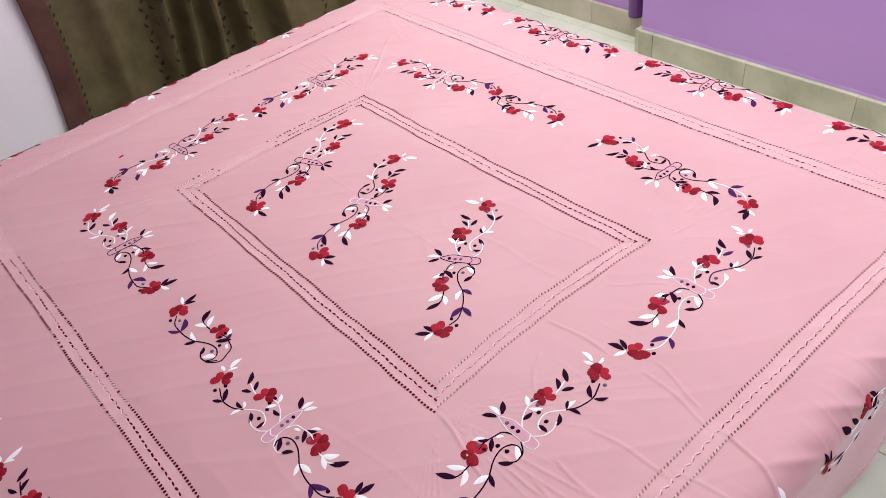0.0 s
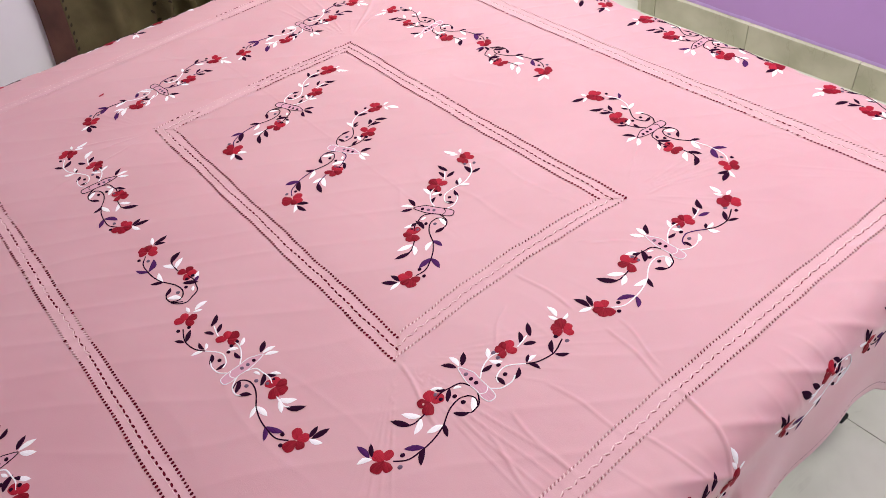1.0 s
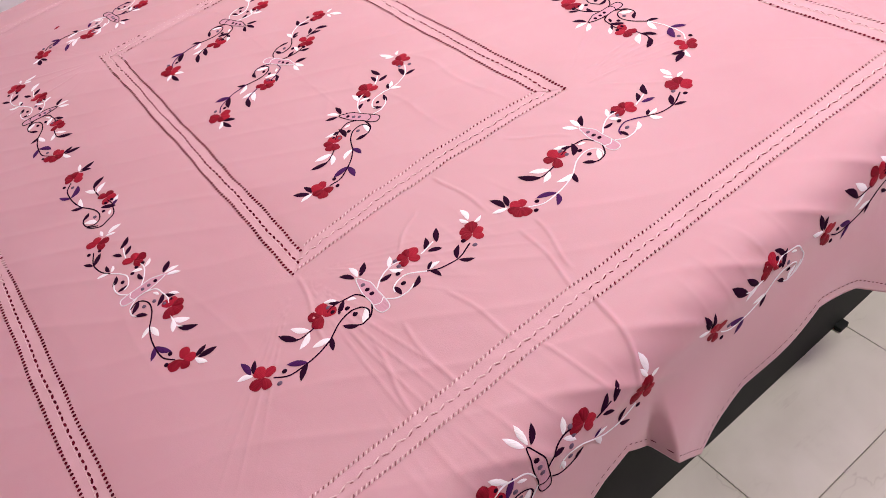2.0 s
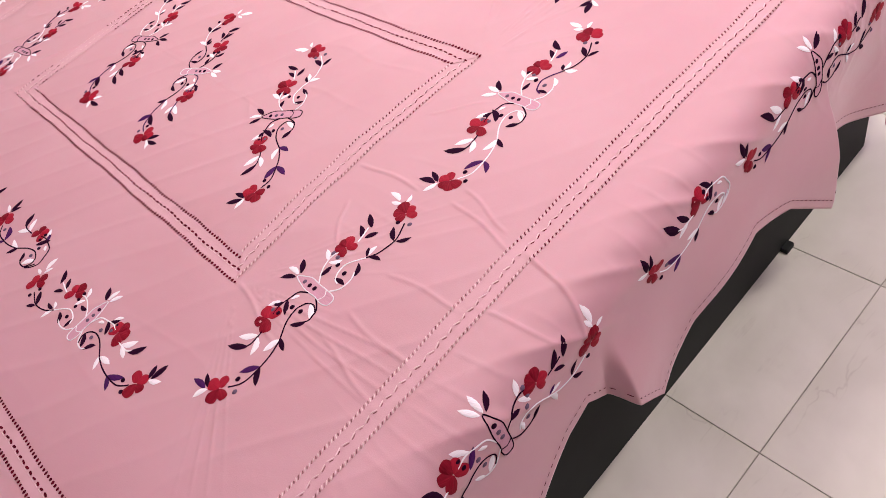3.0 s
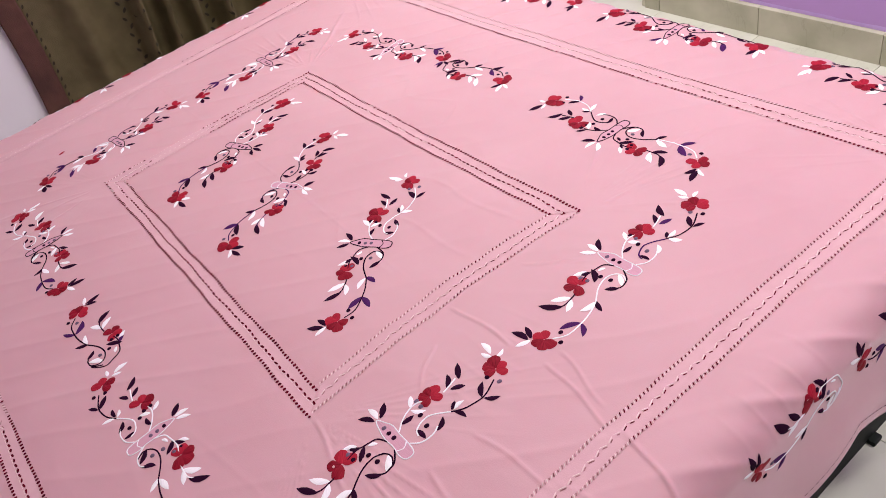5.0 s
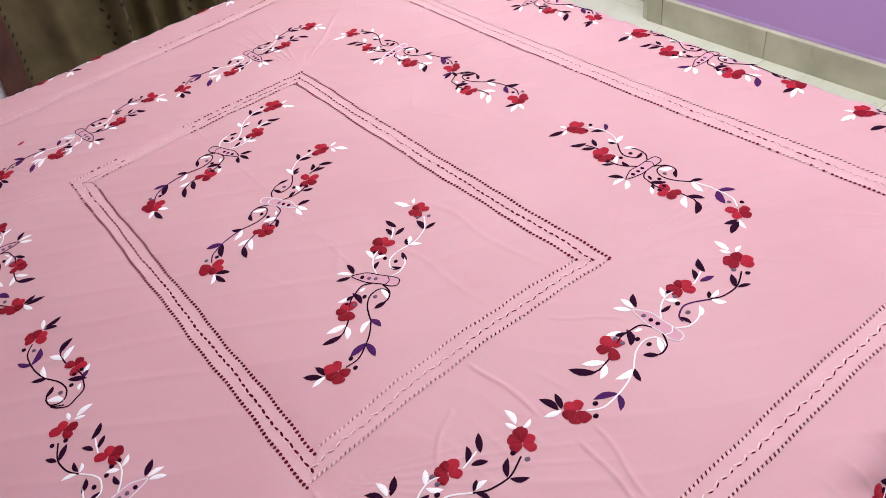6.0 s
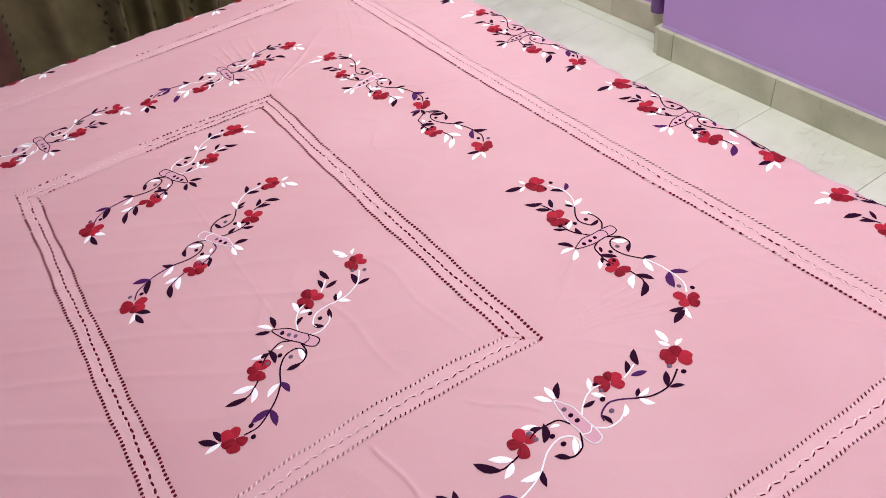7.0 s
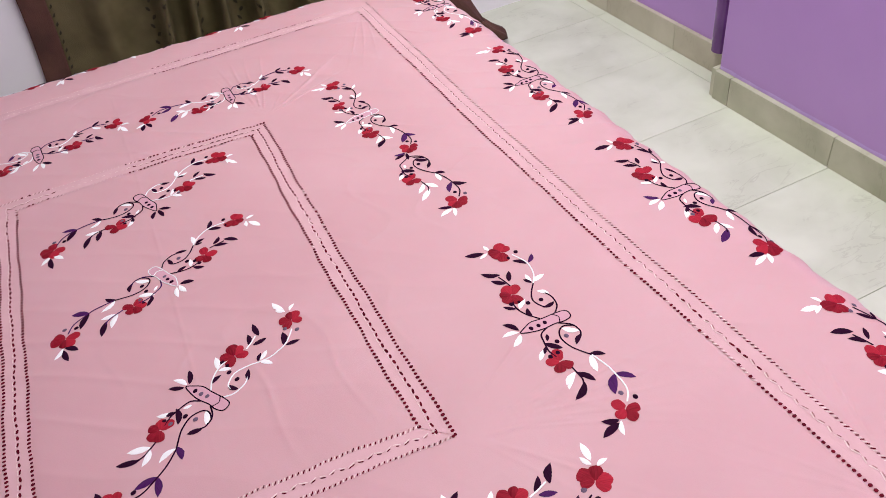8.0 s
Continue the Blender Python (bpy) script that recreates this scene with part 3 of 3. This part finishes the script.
def stitch_row(name, parent, u0, v0, u1, v1, pitch, dark, seed, middle=False, bow=0.0):
    """A row of drawn-thread work: dark gaps and pale tied bars, with the threads' sheen and the gaps' shade painted in.
    dark(t) is the share of dark along the row; at -0.5 the ties stand beside dark gaps, at -1 the row is drawn so
    lightly that only its ties show."""
    rnd = random.Random(seed)
    length = math.hypot(u1 - u0, v1 - v0)
    n = max(2, round(length / pitch))
    du, dv = (u1 - u0) / length, (v1 - v0) / length
    bm = bmesh.new()
    for i in range(n + 1):
        t = i / n
        w = bow * math.sin(t * math.pi) + 0.0012 * math.sin(t * 23 + seed) + 0.0006 * math.sin(t * 71)
        u, v = u0 + (u1 - u0) * t - dv * w, v0 + (v1 - v0) * t + du * w
        d = dark(t)
        a = 0.35 * (1 if i % 2 else -1) if middle else 0.0
        if rnd.random() < d:
            c, q = math.cos(a * 0.5), math.sin(a * 0.5)
            stitch(bm, u, v, du * c - dv * q, du * q + dv * c, pitch * (0.35 if not middle else 0.40) * rnd.uniform(0.85, 1.05),
                   (0.0032 if not middle else 0.0021) * rnd.uniform(0.8, 1.15), 0.0012, 0)
            if middle:
                stitch(bm, u - dv * 0.003, v + du * 0.003, du, dv, pitch * 0.45, 0.0006, 0.0013, 1)
        else:
            # tied bar, with the shade of the open gap painted beside it as a stitch
            b = a if middle else 1.0
            c, q = math.cos(b), math.sin(b)
            k = 0.6 if d < -0.9 else 1.0
            gap = 0 if d < 0 else 2
            if middle:
                stitch(bm, u - dv * 0.0008, v + du * 0.0008, du * c - dv * q, du * q + dv * c, pitch * 0.5 * k * rnd.uniform(0.85, 1.1), 0.0010 * k, 0.0016, 1)
                if d > -0.9:
                    stitch(bm, u + dv * 0.0016, v - du * 0.0016, du * c - dv * q, du * q + dv * c, pitch * 0.40 * rnd.uniform(0.5, 1.1), 0.0010, 0.0011, gap)
            else:
                stitch(bm, u, v, du * c - dv * q, du * q + dv * c, 0.0032 * k * rnd.uniform(0.85, 1.15), 0.0010 * k, 0.0013, 1)
                o = pitch * 0.5
                if d > -0.9:
                    stitch(bm, u + du * o, v + dv * o, du * c - dv * q, du * q + dv * c, 0.0034 * rnd.uniform(0.6, 1.15), 0.0011, 0.0012, gap)
    ob = part(name, bm, HOLE, parent)
    ob.data.materials.append(PALE)
    ob.data.materials.append(GAP_SHADE)
    return tagged(ob, kind="stuff")


def openwork(u0, v0, u1, v1, iu, iv, dark, seed, bow=0.0, cut=0.0):
    """Three rows side by side; iu, iv lead from the outer row to the inner one, cut shortens the inner rows at both ends.
    dark: one share for all three rows, or one each for the outer, middle and inner row."""
    outer, middle, inner = dark if isinstance(dark, tuple) else (dark, dark, dark)
    length = math.hypot(u1 - u0, v1 - v0)
    du, dv = (u1 - u0) / length * cut, (v1 - v0) / length * cut
    steps = int(length / 0.004)
    t = np.linspace(0, 1, steps)[:, None] + np.zeros((1, 12))
    k = np.linspace(0.02, 0.98, 12)[None, :] + np.zeros((steps, 1))
    w = bow * np.sin(t * math.pi)
    uu = u0 + (iu + du) * k + (u1 - u0 - 2 * du * k) * t - (v1 - v0) / length * w
    vv = v0 + (iv + dv) * k + (v1 - v0 - 2 * dv * k) * t + (u1 - u0) / length * w
    strip = surface(uu, vv, 0.00045)
    if (u1 - u0) * iv - (v1 - v0) * iu < 0:
        strip = strip[::-1]
    band = grid_mesh("openwork_band", strip, SHEER, bed_sheet, "thinned strip of drawn-thread work")
    stitch_row("middle_stitching", band, u0 + (iu + du) / 2, v0 + (iv + dv) / 2, u1 + (iu - du) / 2, v1 + (iv - dv) / 2, 0.0125, middle, seed, True, bow)
    stitch_row("outer_stitching", band, u0, v0, u1, v1, 0.0074, outer, seed + 1, bow=bow)
    stitch_row("inner_stitching", band, u0 + iu + du, v0 + iv + dv, u1 + iu - du, v1 + iv - dv, 0.0074, inner, seed + 2, bow=bow)


# each dark share paints the run's sheen as viewed, not a change of thread
openwork(-0.003, -0.003, -0.003, 0.938, 0.034, 0, lambda t: 1.0 - 0.6 * max(0, t - 0.84) / 0.16, 200, cut=0.036)
openwork(0.547, -0.003, 0.545, 0.917, -0.036, 0, lambda t: 1.0 - 0.35 * math.exp(-((t - 0.6) / 0.14) ** 2), 210, bow=0.005, cut=0.036)
openwork(0.004, 0.0, 0.544, -0.004, 0, 0.037, lambda t: 0.6 if t > 0.96 else -0.5 if t > 0.5 else 0, 220, bow=0.014, cut=0.036)
openwork(0.0, 0.940, 0.545, 0.918, 0, -0.034, lambda t: 0.2 if t < 0.18 else -1 if t < 0.45 else 0.4 + 0.5 * t, 230, bow=0.006, cut=0.034)
openwork(-0.381, -0.372, -0.402, 1.356, 0.034, 0, lambda t: 1.0 if t < 0.43 else 0.2 if t < 0.52 else 0.65 if t < 0.8 else -1, 240, cut=0.034)
openwork(0.970, -0.372, 0.958, 1.356, -0.040, 0,
         (lambda t: -0.5 if t < 0.35 else 0, lambda t: -0.5 if t > 0.3 else 0.1 + 0.6 * math.exp(-((t - 0.2) / 0.05) ** 2), lambda t: 0.85 if t < 0.12 or 0.2 < t < 0.8 else 0.3), 250, bow=0.012, cut=0.038)
openwork(-0.381, -0.370, 0.970, -0.375, 0, 0.037, lambda t: -0.5 if 0.48 < t < 0.94 else 0, 260, bow=0.015, cut=0.037)
openwork(-0.402, 1.356, 0.958, 1.352, 0, -0.036, (lambda t: 0.5 if 0.57 < t < 0.9 else -1, lambda t: -1, lambda t: 0.8 if 0.57 < t < 0.9 else -1), 270, cut=0.036)

# running stitch of the hem along the open side
bm = bmesh.new()
for u in np.arange(-0.45, 1.2, 0.011):
    end = EV0 - float(np.interp(u, HEM_U, hem_length(np.array(HEM_Z)))) + 0.022
    u2 = u + 0.006
    slope = (EV0 - float(np.interp(u2, HEM_U, hem_length(np.array(HEM_Z)))) + 0.022 - end) / 0.006
    n = math.hypot(1, slope)
    stitch(bm, u, end, 1 / n, slope / n, 0.0042, 0.0012, 0.001, 0)
tagged(part("hem_stitching", bm, HOLE, bed_sheet, "maroon running stitch along the hem"), kind="stuff")

# ---- curtain ----
FOLDS = [(0.33, 0.02, 0.06), (0.505, 0.045, 0.022), (0.545, -0.045, 0.02), (0.578, 0.045, 0.02), (0.615, -0.055, 0.02), (0.66, 0.045, 0.025), (0.705, -0.055, 0.025), (0.77, 0.045, 0.035), (0.85, -0.055, 0.03), (0.98, 0.05, 0.05), (1.15, -0.05, 0.05), (1.32, 0.05, 0.05)]


def curtain_point(x, z):
    """The hanging cloth: x along it, z up; its side edge swings in towards the floor."""
    y = 2.182 + 0.005 * math.sin(x * 9) + 0.004 * math.sin(z * 4 + x * 5)
    for c, depth, wide in FOLDS:
        y -= (depth * 2.5 if depth > 0 else depth * 0.15) * math.exp(-((x - c - 0.03 * math.sin(z * 3 + c * 9)) / (0.75 * wide)) ** 2)
    sway = -0.19 * max(0, 0.62 - z) ** 1.6 * max(0, 1 - x / 0.9)
    return (x + sway + 0.03 * max(0, z - 0.6), y, z)


def curtain_strip(x0, x1, n, lift=0.0, z0=0.03, z1=2.35):
    rows = []
    for z in np.linspace(z0, z1, 70):
        rows.append([np.array(curtain_point(x, z)) - np.array((0, lift, 0)) for x in np.linspace(x0, x1, n)])
    return np.array(rows)


curtain = tagged(grid_mesh("curtain", curtain_strip(0.145, 1.5, 160), OLIVE), "olive green curtain with brown border hanging in folds", "curtain")
curtain.modifiers.new("thickness", "SOLIDIFY").thickness = 0.002
grid_mesh("border", curtain_strip(0.068, 0.149, 12, 0.003), BROWN, curtain, "dark brown border").modifiers.new("thickness", "SOLIDIFY").thickness = 0.002


def curtain_leaf(name, x, z, deg, length, parent, material):
    bm = bmesh.new()
    a = radians(deg)
    pts = []
    for t, w in ((0, 0), (0.3, 0.2), (0.65, 0.2), (1, 0), (0.65, -0.2), (0.3, -0.2)):
        xx, zz = x + length * (t * math.cos(a) - w * math.sin(a)), z + length * (t * math.sin(a) + w * math.cos(a))
        p = curtain_point(xx, zz)
        pts.append(bm.verts.new((p[0], p[1] - 0.006, p[2])))
    bm.faces.new(pts)
    r = bmesh.ops.extrude_face_region(bm, geom=bm.faces[:])
    for v in r["geom"]:
        if isinstance(v, bmesh.types.BMVert):
            v.co.y += 0.004
    bmesh.ops.recalc_face_normals(bm, faces=bm.faces)
    part(name, bm, material, parent)


DARK_OLIVE = mottled("dark_olive_embroidery", (0.022, 0.016, 0.007), (0.045, 0.033, 0.014), 40, 0.8)
for x, turn in ((0.155, 0), (0.45, 1), (0.485, 1), (0.60, 1), (0.74, 1), (0.80, 1), (1.0, 1), (1.2, 1)):
    for i in range(24):
        z = 0.22 + i * 0.03
        if turn:
            curtain_leaf("stitched_leaf", x, z, 55 if i % 2 else 125, 0.022, curtain, DARK_OLIVE)
        else:
            curtain_leaf("stitched_leaf", x, z, 65, 0.016, curtain, DARK_OLIVE)


def lofted(name, rings, material, parent=None, label="", sides=18):
    """A closed soft body through rings of (centre, radius across, radius deep)."""
    rows = []
    for (x, y, z), rx, ry in rings:
        rows.append([(x + rx * math.cos(a) * (1 + 0.10 * math.sin(a * 5 + z * 20)), y + ry * math.sin(a) * (1 + 0.12 * math.cos(a * 4)), z + 0.008 * math.sin(a * 3))
                     for a in np.linspace(0, 2 * math.pi, sides)])
    return grid_mesh(name, np.array(rows), material, parent, label)


lofted("gathered_edge", [((1.40, 2.13, 0.60), 0.07, 0.03), ((1.43, 2.08, 0.42), 0.065, 0.03), ((1.475, 2.0, 0.25), 0.058, 0.03), ((1.54, 1.95, 0.135), 0.035, 0.028), ((1.575, 1.94, 0.095), 0.020, 0.022),
                         ((1.585, 1.94, 0.088), 0.002, 0.002)], BROWN, curtain, "dark brown gathered border")
lofted("gathered_end", [((1.565, 1.94, 0.112), 0.004, 0.004), ((1.575, 1.94, 0.10), 0.022, 0.026), ((1.60, 1.93, 0.07), 0.030, 0.04), ((1.632, 1.92, 0.045), 0.036, 0.045), ((1.648, 1.92, 0.022), 0.028, 0.035),
                        ((1.65, 1.92, 0.012), 0.003, 0.003)], BROWN, curtain, "bunched brown end on the floor")

# ---- pipe ----
bm = bmesh.new()
bmesh.ops.create_cone(bm, cap_ends=True, segments=24, radius1=0.03, radius2=0.03, depth=RZ - 0.101, matrix=pose(2.105, 1.215, (RZ + 0.101) / 2))
PURPLE_GLOSS = mottled("purple_enamel", (0.11, 0.032, 0.17), (0.17, 0.055, 0.25), 6, 0.2, 0.05, 40)
pipe = tagged(part("wall_pipe", bm, PURPLE_GLOSS, smooth=False), "glossy purple painted pipe against the wall", "pipe")
for z in (0.9, 1.9):
    bm = bmesh.new()
    bmesh.ops.create_cone(bm, cap_ends=True, segments=24, radius1=0.033, radius2=0.033, depth=0.02, matrix=pose(2.105, 1.215, z))
    part("clip", bm, PURPLE_GLOSS, pipe)

# ---- skirting and floor tiles ----
base = structure("baseboard", box(2.012, RX1, RY0, 1.118, 0.0, 0.097), GROUT, "stone skirting slabs along the purple wall")


def piece(name, me, parent, x, y, z):
    ob = new(name, me)
    ob.location, ob.parent = (x, y, z), parent
    return ob


def slab_mesh(name, sx, sy, sz, material, bevel):
    bm = box(-sx / 2, sx / 2, -sy / 2, sy / 2, -sz / 2, sz / 2)
    bmesh.ops.bevel(bm, geom=bm.edges[:], offset=bevel, segments=1, affect="EDGES")
    me = bpy.data.meshes.new(name)
    bm.to_mesh(me)
    bm.free()
    me.materials.append(material)
    return me


slab = slab_mesh("slab", 0.022, 0.4105, 0.10, SKIRT, 0.001)
for i in range(9):
    piece("slab", slab, base, 2.012, 1.05 - 0.206 - i * 0.412, 0.05)
piece("slab", slab_mesh("end_slab", 0.022, 0.068, 0.10, SKIRT, 0.001), base, 2.012, 1.0855, 0.05)
piece("slab", slab_mesh("return_slab", 0.14, 0.02, 0.10, SKIRT, 0.0015), base, 2.078, 1.1315, 0.05)
recess = structure("baseboard_recess", box(2.125, 2.13, 1.145, RY1, 0.0, 0.097), GROUT, "stone skirting slabs in the recess")
for y0, y1 in ((1.145, 1.459), (1.461, 1.871), (1.873, 2.2)):
    piece("slab", slab_mesh("recess_slab", 0.022, y1 - y0, 0.10, SKIRT_WARM, 0.0015), recess, 2.124, (y0 + y1) / 2, 0.05)
# the brush line of fresh paint above the skirting
rows = []
for y in np.linspace(RY0 + 0.01, 1.116, 160):
    top = 0.113 + 0.0012 * math.sin(y * 31) + 0.0008 * math.sin(y * 77 + 1)
    rows.append([(2.0192, y, 0.1005), (2.0188, y, 0.106), (2.0194, y, top)])
tagged(grid_mesh("trim", np.array(rows), PURPLE_EDGE), "lighter purple brush line along the skirting", "trim", kind="structure")

TILE = 0.412
floor = bpy.data.objects["floor"]
tile = slab_mesh("tile", TILE - 0.0014, TILE - 0.0014, 0.02, MARBLE, 0.0008)
rnd = random.Random(8)
for i in range(-7, 6):
    for j in range(-6, 8):
        x, y = 0.414 + (i - 0.5) * TILE, -0.603 + (j + 0.5) * TILE
        if x > RX0 - 0.2 and y < RY1 + 0.2:
            piece("tile", tile, floor, x, y, -0.01 + rnd.uniform(-0.0003, 0.0003))
